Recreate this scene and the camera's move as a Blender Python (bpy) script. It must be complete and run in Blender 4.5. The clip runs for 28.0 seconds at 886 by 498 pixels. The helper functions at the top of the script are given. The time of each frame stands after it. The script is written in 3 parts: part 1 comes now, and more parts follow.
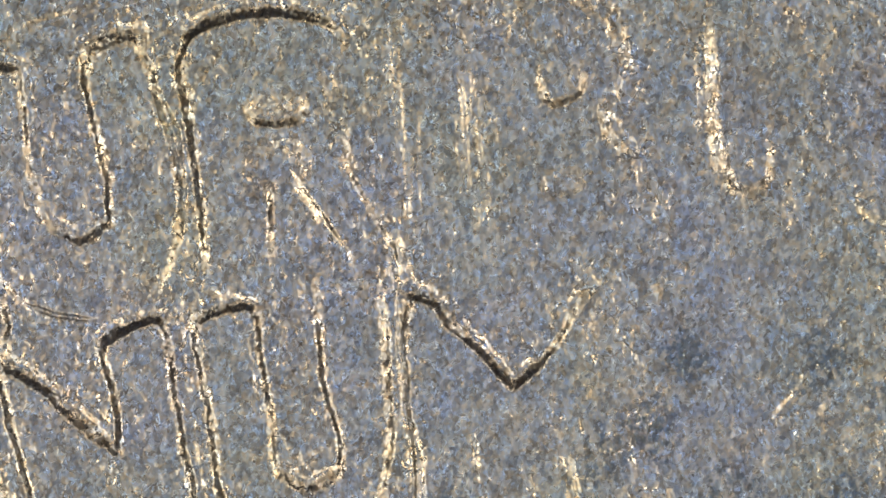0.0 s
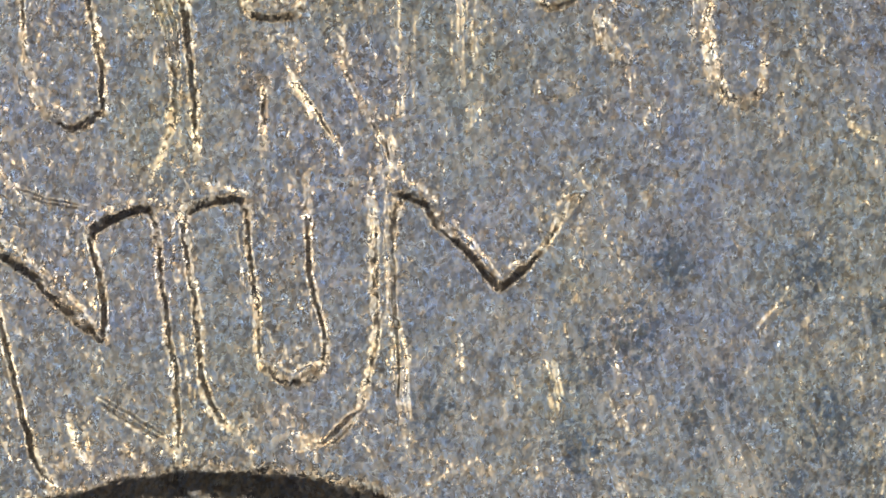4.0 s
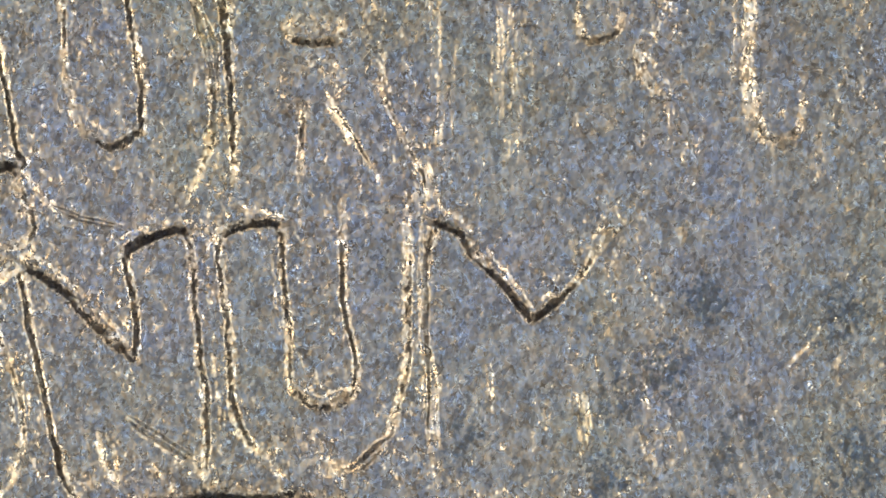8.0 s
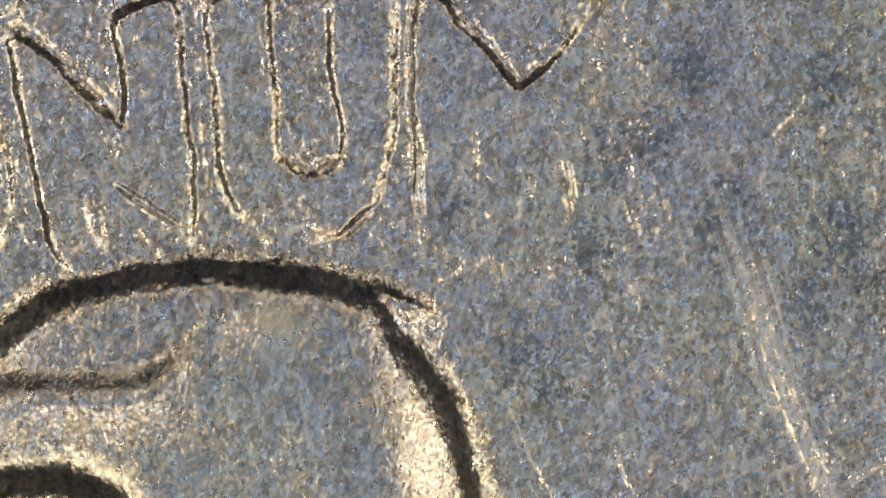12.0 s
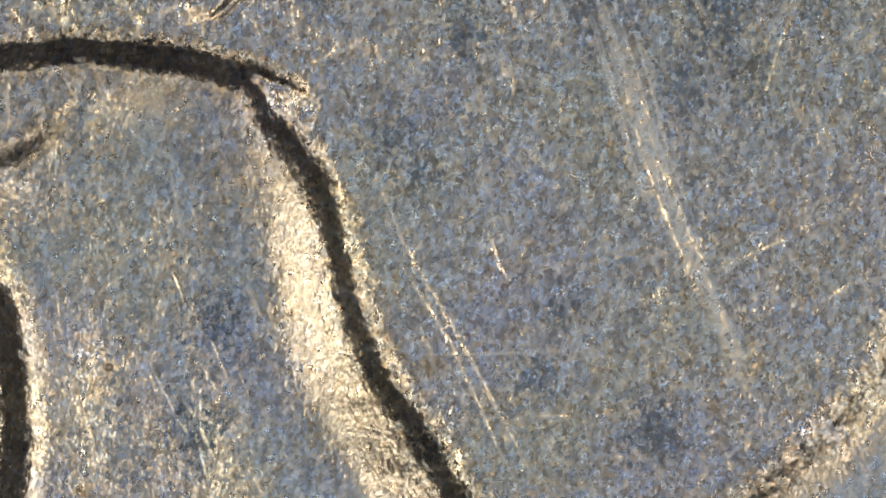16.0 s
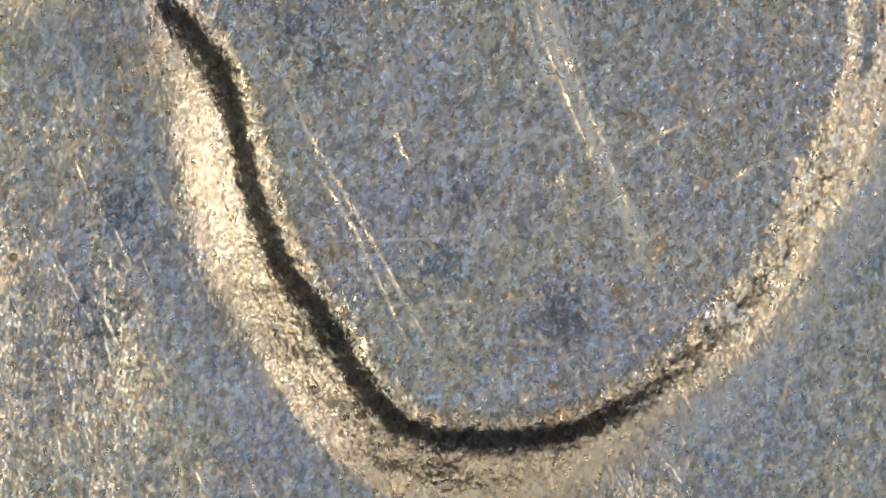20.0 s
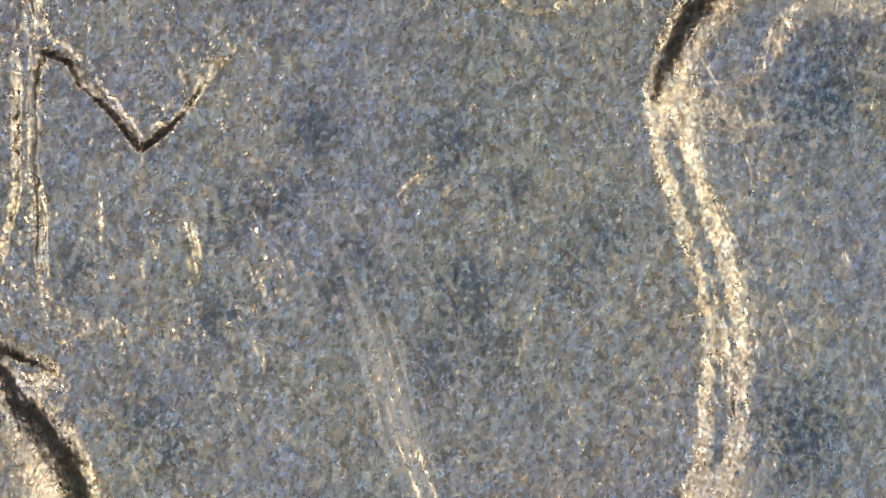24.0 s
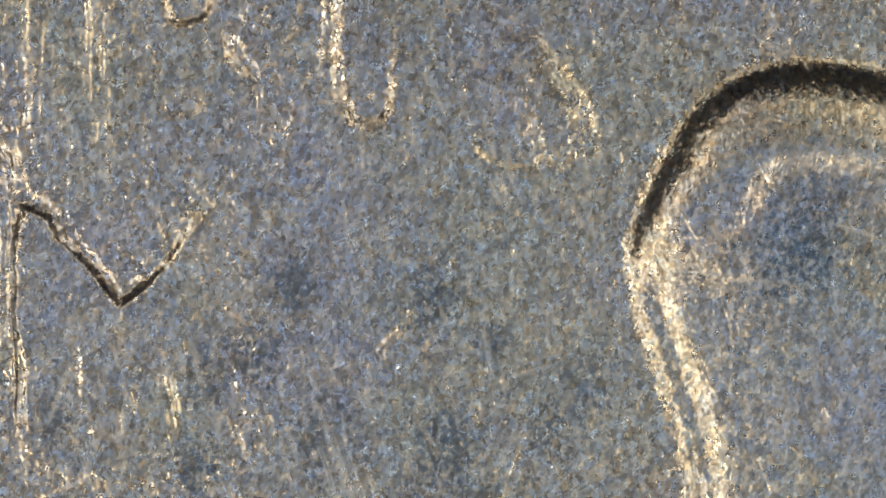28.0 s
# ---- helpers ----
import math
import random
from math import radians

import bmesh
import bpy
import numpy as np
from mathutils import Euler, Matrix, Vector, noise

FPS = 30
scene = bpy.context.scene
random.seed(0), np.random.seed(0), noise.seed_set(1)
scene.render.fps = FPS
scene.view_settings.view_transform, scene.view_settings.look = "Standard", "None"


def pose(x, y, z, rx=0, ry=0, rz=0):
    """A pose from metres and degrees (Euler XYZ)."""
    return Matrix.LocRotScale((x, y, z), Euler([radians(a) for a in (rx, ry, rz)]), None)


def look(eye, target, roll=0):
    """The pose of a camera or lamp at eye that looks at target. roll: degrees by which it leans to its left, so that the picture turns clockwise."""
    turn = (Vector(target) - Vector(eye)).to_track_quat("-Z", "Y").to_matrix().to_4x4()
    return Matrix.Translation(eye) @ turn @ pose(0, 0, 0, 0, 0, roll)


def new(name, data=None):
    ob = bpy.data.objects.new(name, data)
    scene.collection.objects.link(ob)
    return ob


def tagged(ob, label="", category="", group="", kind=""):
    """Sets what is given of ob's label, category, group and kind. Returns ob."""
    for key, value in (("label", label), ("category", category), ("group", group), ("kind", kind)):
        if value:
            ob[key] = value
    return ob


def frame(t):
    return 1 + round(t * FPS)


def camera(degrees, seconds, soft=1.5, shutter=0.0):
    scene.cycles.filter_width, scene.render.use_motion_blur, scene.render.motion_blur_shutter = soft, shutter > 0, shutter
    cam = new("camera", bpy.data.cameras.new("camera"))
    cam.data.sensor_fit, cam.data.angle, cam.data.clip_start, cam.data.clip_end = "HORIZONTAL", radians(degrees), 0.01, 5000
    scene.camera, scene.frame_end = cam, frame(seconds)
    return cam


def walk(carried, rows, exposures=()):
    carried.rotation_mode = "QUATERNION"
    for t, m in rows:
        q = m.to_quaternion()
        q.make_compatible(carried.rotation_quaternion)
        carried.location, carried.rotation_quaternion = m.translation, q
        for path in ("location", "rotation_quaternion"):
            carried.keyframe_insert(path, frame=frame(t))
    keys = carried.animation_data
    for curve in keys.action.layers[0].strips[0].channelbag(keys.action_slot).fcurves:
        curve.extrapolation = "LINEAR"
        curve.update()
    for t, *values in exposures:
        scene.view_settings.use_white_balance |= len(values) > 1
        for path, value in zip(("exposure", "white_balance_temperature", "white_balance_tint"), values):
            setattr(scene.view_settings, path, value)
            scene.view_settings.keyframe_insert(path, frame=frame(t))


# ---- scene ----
# One unit of the relief is 2.3 micrometres: the motto's capitals are about 430 units, one millimetre, high.
# The plan runs x to the right and y down the coin's face; the coin's centre lies at CENTRE in that plan.
UNIT = 2.3e-6
CENTRE = (180.0, 2900.0)
FIELD_Z = 1.60e-3            # height of the coin's field over the table
WORKING = 0.020              # lens to field
WIDTH = 1568 * UNIT          # what the microscope sees across
cam = camera(2 * math.degrees(math.atan(WIDTH / 2 / WORKING)), 28.0, soft=1.7)


def plan(x, y, z=0.0):
    """A point of the coin's plan as metres in the world."""
    return ((x - CENTRE[0]) * UNIT, (CENTRE[1] - y) * UNIT, FIELD_Z + z * UNIT)


# seconds, the plan point under the lens, turn in degrees, magnification
ROWS = [
    (0.0, 49.6, -125.1, -3.74, 1.0039),
    (0.5, 52.8, -142.7, -3.54, 1.0042),
    (1.0, 129.4, -133.8, -3.18, 1.0037),
    (1.5, 172.8, -107.8, -2.69, 1.0026),
    (2.0, 179.4, -24.1, -2.38, 1.0003),
    (2.5, 182.8, 29.1, -2.18, 1.0009),
    (4.5, -41.1, 53.1, -1.27, 1.0013),
    (5.0, -124.6, -74.0, -0.70, 1.0033),
    (5.5, -99.9, -136.2, -0.53, 1.0040),
    (6.0, -96.4, -184.5, -0.35, 1.0033),
    (6.5, -74.3, -165.4, -0.23, 1.0026),
    (7.0, -40.1, -127.6, -0.16, 1.0017),
    (7.5, -24.9, -74.2, -0.16, 1.0007),
    (8.0, 0.0, -0.0, -0.00, 1.0000),
    (8.5, -2.0, 19.7, -0.09, 1.0010),
    (9.0, -13.6, 58.4, -0.00, 0.9990),
    (9.5, -19.6, 115.1, -0.02, 0.9981),
    (10.0, -37.8, 209.2, 0.13, 0.9982),
    (10.5, -29.7, 215.6, 0.13, 0.9979),
    (11.0, 6.7, 226.1, 0.16, 0.9962),
    (11.5, 25.8, 231.9, 0.06, 0.9979),
    (12.0, 25.2, 411.9, 0.20, 0.9956),
    (12.5, 69.3, 470.2, 0.23, 0.9957),
    (14.5, 167.8, 712.2, 0.69, 1.0002),
    (15.0, 207.6, 766.0, 0.65, 1.0008),
    (15.5, 252.6, 795.5, 0.57, 1.0002),
    (16.0, 252.9, 796.0, 0.60, 1.0003),
    (16.5, 260.4, 799.6, 0.58, 1.0003),
    (17.0, 269.5, 806.8, 0.53, 0.9999),
    (17.5, 300.0, 829.9, 0.45, 0.9999),
    (18.0, 334.3, 860.4, 0.33, 0.9986),
    (18.5, 351.1, 869.7, 0.31, 0.9980),
    (19.0, 379.5, 895.0, 0.17, 0.9976),
    (19.5, 393.9, 927.3, 0.04, 0.9974),
    (20.0, 424.8, 996.2, -0.03, 0.9981),
    (20.5, 469.0, 1019.4, 0.02, 0.9971),
    (22.5, 758.2, 819.6, -0.31, 0.9941),
    (23.0, 781.9, 644.4, -0.32, 0.9952),
    (23.5, 748.1, 492.9, -0.06, 0.9997),
    (24.0, 691.0, 302.6, -0.04, 1.0015),
    (24.5, 660.1, 183.6, 0.03, 1.0025),
    (25.0, 656.0, 166.6, 0.09, 1.0011),
    (25.5, 656.1, 165.2, 0.08, 1.0009),
    (26.0, 696.3, 96.9, 0.05, 1.0017),
    (26.5, 743.8, 35.0, 0.10, 1.0030),
    (27.0, 814.9, -8.1, -0.10, 1.0030),
    (27.5, 815.2, -8.4, -0.11, 1.0028),
    (28.0, 727.5, 29.7, -0.01, 1.0023),
]
walk(cam, [(t, pose(plan(x, y)[0], plan(x, y)[1], FIELD_Z + WORKING / s, 0, 0, turn)) for t, x, y, turn, s in ROWS],
     exposures=[(0.0, 0.10), (8.0, 0.08), (12.0, 0.0), (20.0, 0.0), (28.0, -0.06)])

# ---- light: the microscope's ring of lights, cool lights close round the lens, and a dim room ----
world = bpy.data.worlds.new("dim_room")
world.use_nodes = True
scene.world = world
world.node_tree.nodes["Background"].inputs["Color"].default_value = (0.72, 0.74, 1.0, 1)
world.node_tree.nodes["Background"].inputs["Strength"].default_value = 0.012


def lamp(name, bearing, off_axis, reach, size, watts, colour):
    """An area lamp at a bearing (degrees from the plan's right, towards its top) and an angle off the lens's axis."""
    target = Vector(plan(350, 400))
    b, o = radians(bearing), radians(off_axis)
    eye = target + reach * Vector((math.sin(o) * math.cos(b), math.sin(o) * math.sin(b), math.cos(o)))
    data = bpy.data.lights.new(name, "AREA")
    data.shape, data.size, data.energy, data.color = "DISK", size, watts, colour
    ob = new(name, data)
    ob.matrix_world = look(eye, target)


for k in range(8):
    # the ring stands a little askew: weakest from the plan's top, strongest from its sides
    b = 45 * k + 12
    lamp("ring_light", b, 40, 0.030, 0.008, 0.00126 * (1.0 - 0.70 * max(0.0, math.sin(radians(b))) + 0.25 * math.cos(radians(b)) ** 2), (1.0, 0.78, 0.51))
for bearing, watts in ((130, 0.000112), (220, 0.000112), (320, 0.000085), (45, 0.000085)):
    lamp("lens_light", bearing, 10, 0.030, 0.004, watts, (0.70, 0.855, 1.0))

# ---- materials ----


class Nodes:
    """Short words for building a node material."""

    def __init__(self, name):
        self.material = bpy.data.materials.new(name)
        self.material.use_nodes = True
        self.tree = self.material.node_tree
        self.shader = self.tree.nodes["Principled BSDF"]

    def add(self, kind, links=None, **values):
        node = self.tree.nodes.new(kind)
        for key, value in values.items():
            setattr(node, key, value)
        for key, value in (links or {}).items():
            self.put(node.inputs[key], value)
        return node

    def put(self, socket, value):
        if isinstance(value, bpy.types.NodeSocket):
            self.tree.links.new(value, socket)
        else:
            socket.default_value = value

    def math(self, operation, a, b=0.0, c=0.0):
        return self.add("ShaderNodeMath", {0: a, 1: b, 2: c}, operation=operation).outputs[0]

    def noise(self, vector, scale, detail=2.0, rough=0.5):
        return self.add("ShaderNodeTexNoise", {"Vector": vector, "Scale": scale, "Detail": detail, "Roughness": rough})

    def vector(self, operation, a, b=(0.0, 0.0, 0.0), c=(0.0, 0.0, 0.0)):
        return self.add("ShaderNodeVectorMath", {0: a, 1: b, 2: c}, operation=operation).outputs[0]

    def attribute(self, name):
        return self.add("ShaderNodeAttribute", attribute_name=name).outputs["Fac"]

    def ramp(self, value, low, high):
        node = self.add("ShaderNodeMapRange", {"Value": value, "From Min": low, "From Max": high})
        return node.outputs["Result"]

    def mix(self, factor, a, b):
        node = self.add("ShaderNodeMix", data_type="RGBA")
        self.put(node.inputs["Factor"], factor)
        self.put(node.inputs["A"], a)
        self.put(node.inputs["B"], b)
        return node.outputs["Result"]


def worn_metal(name, matt, film_colour, smooth, askew):
    """Worn copper-nickel: tiny crystal faces that glint singly, each with its own film of tarnish, over leaning rubs and dark blue stains.
    matt: the share of dull oxidised metal and film_colour its hue; smooth: the roughness of the crystal faces; askew: how far they stand askew."""
    n = Nodes(name)
    place = n.add("ShaderNodeTexCoord").outputs["Object"]
    units = n.vector("MULTIPLY", place, (1 / UNIT, 1 / UNIT, 1 / UNIT))
    # wear runs a little off the upright
    turned_units = n.add("ShaderNodeVectorRotate", {"Vector": units, "Angle": radians(14)}, rotation_type="Z_AXIS").outputs[0]
    leaning = n.vector("MULTIPLY", turned_units, (1.0, 0.30, 1.0))
    short = n.vector("MULTIPLY", turned_units, (1.0, 0.85, 1.0))
    shaken = n.vector("MULTIPLY_ADD", n.noise(units, 0.09, 1.0).outputs["Color"], (4.0, 4.0, 0.0), short)

    def crystals(scale, shift):
        moved = n.vector("ADD", shaken, (shift, 0.37 * shift, 0.0))
        node = n.add("ShaderNodeTexVoronoi", {"Vector": moved, "Scale": scale}, voronoi_dimensions="2D")
        return n.vector("MULTIPLY_ADD", node.outputs["Color"], (2.0, 2.0, 2.0), (-1.0, -1.0, -1.0))

    fine, middling, film, film_wide = crystals(0.22, 0.0), crystals(0.10, 311.0), crystals(0.19, 733.0), crystals(0.085, 97.0)
    stain = n.noise(shaken, 0.085, 5.0, 0.78)
    clusters = n.noise(units, 0.0042, 2.0, 0.55)
    rubs = n.noise(leaning, 0.075, 3.0, 0.65)
    fog = n.noise(units, 0.012, 4.0, 0.6)
    broad = n.noise(units, 0.0035, 3.0, 0.5)
    # the alloy: cool grey, warmer in broad areas and where it is rubbed
    base = n.mix(n.ramp(broad.outputs["Fac"], 0.36, 0.64), (0.48, 0.50, 0.62, 1), (0.52, 0.54, 0.53, 1))
    base = n.mix(n.math("MULTIPLY", n.ramp(fog.outputs["Fac"], 0.45, 0.68), 0.45), base, (0.60, 0.57, 0.50, 1))
    base = n.mix(n.math("MULTIPLY", n.ramp(rubs.outputs["Fac"], 0.53, 0.68), 0.55), base, (0.76, 0.73, 0.68, 1))
    base = n.mix(n.math("MULTIPLY", n.ramp(rubs.outputs["Fac"], 0.47, 0.34), 0.50), base, (0.28, 0.32, 0.39, 1))
    # deeper tarnish in blue-black specks
    often = n.math("MULTIPLY_ADD", n.attribute("tarnish"), 0.20, n.math("MULTIPLY_ADD", n.ramp(clusters.outputs["Fac"], 0.36, 0.66), 0.07, -0.09))
    depth = n.ramp(n.math("ADD", stain.outputs["Fac"], often), 0.55, 0.67)
    base = n.mix(n.math("MULTIPLY", depth, 0.85), base, (0.07, 0.14, 0.23, 1))
    # oxide films of many thicknesses: each grain its own place between straw and blue, and its own depth
    for cells, much, deep in ((film, 0.48, 0.35), (film_wide, 0.38, 0.30)):
        parts = n.add("ShaderNodeSeparateXYZ", {0: cells}).outputs
        tint = n.mix(n.math("MULTIPLY_ADD", parts["X"], 0.5, 0.5), (0.76, 1.00, 1.30, 1), (1.20, 1.03, 0.76, 1))
        base = n.mix(much, base, n.vector("MULTIPLY", base, tint))
        base = n.vector("MULTIPLY", base, n.math("MULTIPLY_ADD", parts["Y"], deep, 1.0))
    # brown spots, then bright metal: bare along scratches, and highlights painted on the eagle
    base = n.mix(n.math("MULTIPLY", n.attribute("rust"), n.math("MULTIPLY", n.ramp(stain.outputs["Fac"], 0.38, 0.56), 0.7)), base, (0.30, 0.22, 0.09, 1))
    bare = n.math("MULTIPLY", n.attribute("wear_and_shine"), n.ramp(n.noise(leaning, 0.16, 2.0).outputs["Fac"], 0.22, 0.50))
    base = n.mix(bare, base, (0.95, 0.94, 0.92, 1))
    gloss = n.add("ShaderNodeBsdfAnisotropic", {"Color": base}, distribution="BECKMANN")
    n.put(gloss.inputs["Roughness"], n.math("MULTIPLY_ADD", n.math("ABSOLUTE", n.add("ShaderNodeSeparateXYZ", {0: middling}).outputs["Z"]), 0.12, smooth))
    dull = n.add("ShaderNodeBsdfAnisotropic", {"Color": n.mix(0.5, base, film_colour), "Roughness": 0.52}, distribution="BECKMANN")
    surface = n.add("ShaderNodeMixShader", {0: matt, 1: gloss.outputs[0], 2: dull.outputs[0]})
    # most crystal faces lie nearly flush; a few stand well askew and glint on their own
    cubed = n.vector("MULTIPLY", n.vector("MULTIPLY", fine, fine), fine)
    lean = n.vector("ADD", n.vector("MULTIPLY", fine, (0.075 * askew, 0.075 * askew, 0.0)), n.vector("MULTIPLY", cubed, (0.04 * askew, 0.04 * askew, 0.0)))
    lean = n.vector("ADD", lean, n.vector("MULTIPLY", middling, (0.022, 0.022, 0.0)))
    facing = n.vector("NORMALIZE", n.vector("ADD", n.add("ShaderNodeTexCoord").outputs["Normal"], lean))
    grain = n.noise(short, 0.15, 2.0, 0.6)
    height = n.math("ADD", n.math("MULTIPLY", grain.outputs["Fac"], 0.9), n.math("MULTIPLY", rubs.outputs["Fac"], 1.1))
    bump = n.add("ShaderNodeBump", {"Height": height, "Distance": UNIT, "Strength": 1.0, "Normal": facing})
    n.put(gloss.inputs["Normal"], bump.outputs["Normal"])
    n.put(dull.inputs["Normal"], bump.outputs["Normal"])
    n.tree.links.new(surface.outputs[0], n.tree.nodes["Material Output"].inputs["Surface"])
    n.tree.nodes.remove(n.shader)
    return n.material


def table_paint():
    n = Nodes("matt_table_laminate")
    place = n.add("ShaderNodeTexCoord").outputs["Object"]
    fleck = n.noise(place, 900.0, 3.0, 0.6)
    n.put(n.shader.inputs["Base Color"], n.mix(fleck.outputs["Fac"], (0.05, 0.05, 0.055, 1), (0.10, 0.10, 0.105, 1)))
    n.put(n.shader.inputs["Roughness"], 0.6)
    return n.material


FIELD_METAL = worn_metal("tarnished_copper_nickel", 0.30, (0.26, 0.24, 0.23, 1), 0.215, 1.0)
SMOOTH_METAL = worn_metal("smooth_copper_nickel", 0.28, (0.20, 0.22, 0.28, 1), 0.26, 0.65)
TABLE = table_paint()

# ---- the relief as a sheet of heights, in units ----
X0, X1, Y0, Y1, STEP = -960.0, 1745.0, -680.0, 1510.0, 2.5
XS, YS = np.arange(X0, X1 + 0.1, STEP), np.arange(Y0, Y1 + 0.1, STEP)
GX, GY = np.meshgrid(XS, YS)
DICE = np.random.RandomState(7)


def ease(a, b, v):
    t = np.clip((v - a) / (b - a), 0, 1)
    return t * t * (3 - 2 * t)


def flank(t):
    """A slope from 0 to 1, straight in the middle and a little rounded at foot and brow."""
    return 0.7 * np.clip(t, 0, 1) + 0.3 * ease(-0.1, 1.1, t)


def swell(size, stretch=1.0):
    """Smooth random heights between -1 and 1, about size units from crest to crest."""
    u, v = (GX - X0) / size, (GY - Y0) / (size * stretch)
    w, h = int(u.max()) + 3, int(v.max()) + 3
    table = DICE.rand(h, w) * 2 - 1
    i, j = u.astype(int), v.astype(int)
    a, b = u - i, v - j
    a, b = a * a * (3 - 2 * a), b * b * (3 - 2 * b)
    return (table[j, i] * (1 - a) + table[j, i + 1] * a) * (1 - b) + (table[j + 1, i] * (1 - a) + table[j + 1, i + 1] * a) * b


# worn edges wander a little
WX = GX + 3.0 * swell(55) + 1.6 * swell(22) + 0.5 * swell(9)
WY = GY + 3.0 * swell(55) + 1.6 * swell(22) + 0.5 * swell(9)


def rounded(points, times=2):
    """Cuts the corners of a closed outline."""
    p = np.array(points, float)
    for _ in range(times):
        q = np.roll(p, -1, 0)
        p = np.stack([0.78 * p + 0.22 * q, 0.22 * p + 0.78 * q], 1).reshape(-1, 2)
    return p


def window(points, margin):
    p = np.array(points, float)
    (a, b), (c, d) = p.min(0) - margin, p.max(0) + margin
    i0, i1 = np.clip(np.searchsorted(XS, [a, c]), 0, len(XS))
    j0, j1 = np.clip(np.searchsorted(YS, [b, d]), 0, len(YS))
    return slice(j0, j1), slice(i0, i1)


def inside(points, margin=60.0, soft=2):
    """The distance into a closed outline (negative outside), within margin of it."""
    p = rounded(points, soft)
    win = window(p, margin)
    x, y = WX[win], WY[win]
    best, odd = np.full(x.shape, 1e12), np.zeros(x.shape, bool)
    for (ax, ay), (bx, by) in zip(p, np.roll(p, -1, 0)):
        dx, dy = bx - ax, by - ay
        t = np.clip(((x - ax) * dx + (y - ay) * dy) / (dx * dx + dy * dy + 1e-9), 0, 1)
        best = np.minimum(best, (x - ax - t * dx) ** 2 + (y - ay - t * dy) ** 2)
        if abs(dy) > 1e-9:
            odd ^= ((ay > y) != (by > y)) & (x < ax + (y - ay) * dx / dy)
    out = np.full(GX.shape, -1e6)
    out[win] = np.where(odd, 1, -1) * np.sqrt(best)
    return out


def facing(d):
    """1 where the flank of a raised shape looks to the top of the plan, -1 where it looks to its foot."""
    return np.clip(np.gradient(np.clip(d, -90, 90), axis=0) / STEP, -1, 1)


def blurred(a, cells):
    """A running mean over a square of 2 * cells + 1 points."""
    for axis in (0, 1):
        pad = [(0, 0), (0, 0)]
        pad[axis] = (cells + 1, cells)
        run = np.cumsum(np.pad(a, pad, mode="edge"), axis=axis)
        hi, lo = [slice(None)] * 2, [slice(None)] * 2
        hi[axis], lo[axis] = slice(2 * cells + 1, None), slice(None, -(2 * cells + 1))
        a = (run[tuple(hi)] - run[tuple(lo)]) / (2 * cells + 1)
    return a


HEIGHT = 2.4 * swell(260) + 1.2 * swell(90) + 0.8 * swell(38) + 0.45 * swell(17, 1.6)
ROUGH_WEAR = 0.5 + 0.5 * swell(60, 1.4)
CRUMBS = 0.6 * swell(16) + 0.6 * swell(9)      # uneven flanks
ROUGHEN = np.zeros(GX.shape)      # the uneven ground in and round the letters
WEAR_AND_SHINE, TARNISH, RUST = (np.zeros(GX.shape) for _ in range(3))      # bare metal and painted highlights, deep tarnish, brown spots
OWNER = np.zeros(GX.shape, int)      # 0: the bare field
NAMES = ["field"]


def raise_letter(label, outline, high, edge, foot=None, fade=None, rubbed=(), top_heavy=0.6):
    """A raised capital: plateau height, width of its flanks, the y of its foot where wear has taken it down,
    (x0, x1, rest) over which wear flattens it sideways, and rubbed spots (x, y, half width, half height).
    The flanks that look to the plan's top are hollow and end in a sharp brow; those at the sides rise steeply and roll off."""
    d = inside(outline)
    north = ease(0.15, 0.75, blurred(facing(d), 3)) * min(1.0, top_heavy)
    wide = (edge * 2.3 * (1 - north) + edge * 5.2 * north) * (0.72 + 0.6 * ROUGH_WEAR)
    t = np.clip(d / wide + 0.22 + 0.56 * north, 0, 1)
    hollow = np.interp(t, (0, 0.12, 0.28, 0.38, 0.52, 0.78, 0.92, 1), (0, -0.06, -0.26, -0.32, -0.17, 0.46, 0.90, 1))
    rise = north * hollow + (1 - north) * (0.15 * t + 0.85 * (1 - (1 - t) ** 2.0))
    h = 0.88 * high * blurred(rise, 1)
    h *= 0.92 + 0.12 * ROUGH_WEAR
    h += 0.07 * high * (1 - 0.7 * north) * CRUMBS * 4 * rise * (1 - rise)
    if foot is not None:
        h *= 0.38 + 0.62 * ease(foot + 20, foot - 190, GY)
    if fade is not None:
        h *= 1 - (1 - fade[2]) * ease(fade[0], fade[1], GX)
    for x, y, a, b in rubbed:
        h *= 1 - 0.96 * ease(1.1, 0.15, np.hypot((GX - x) / a, (GY - y) / b))
    HEIGHT[:] += h
    ROUGHEN[:] = np.maximum(ROUGHEN, min(1.0, top_heavy) * ease(-85, -35, d) * ease(4, -10, d))
    NAMES.append(label)
    OWNER[d > -0.5 * edge] = len(NAMES) - 1


def pit(outline, low, edge, top, bottom):
    """A counter that wear has filled at its top: it deepens from top to bottom and ends in a flank."""
    HEIGHT[:] -= low * flank(inside(outline) / edge + 0.5) * ease(top, bottom, GY)


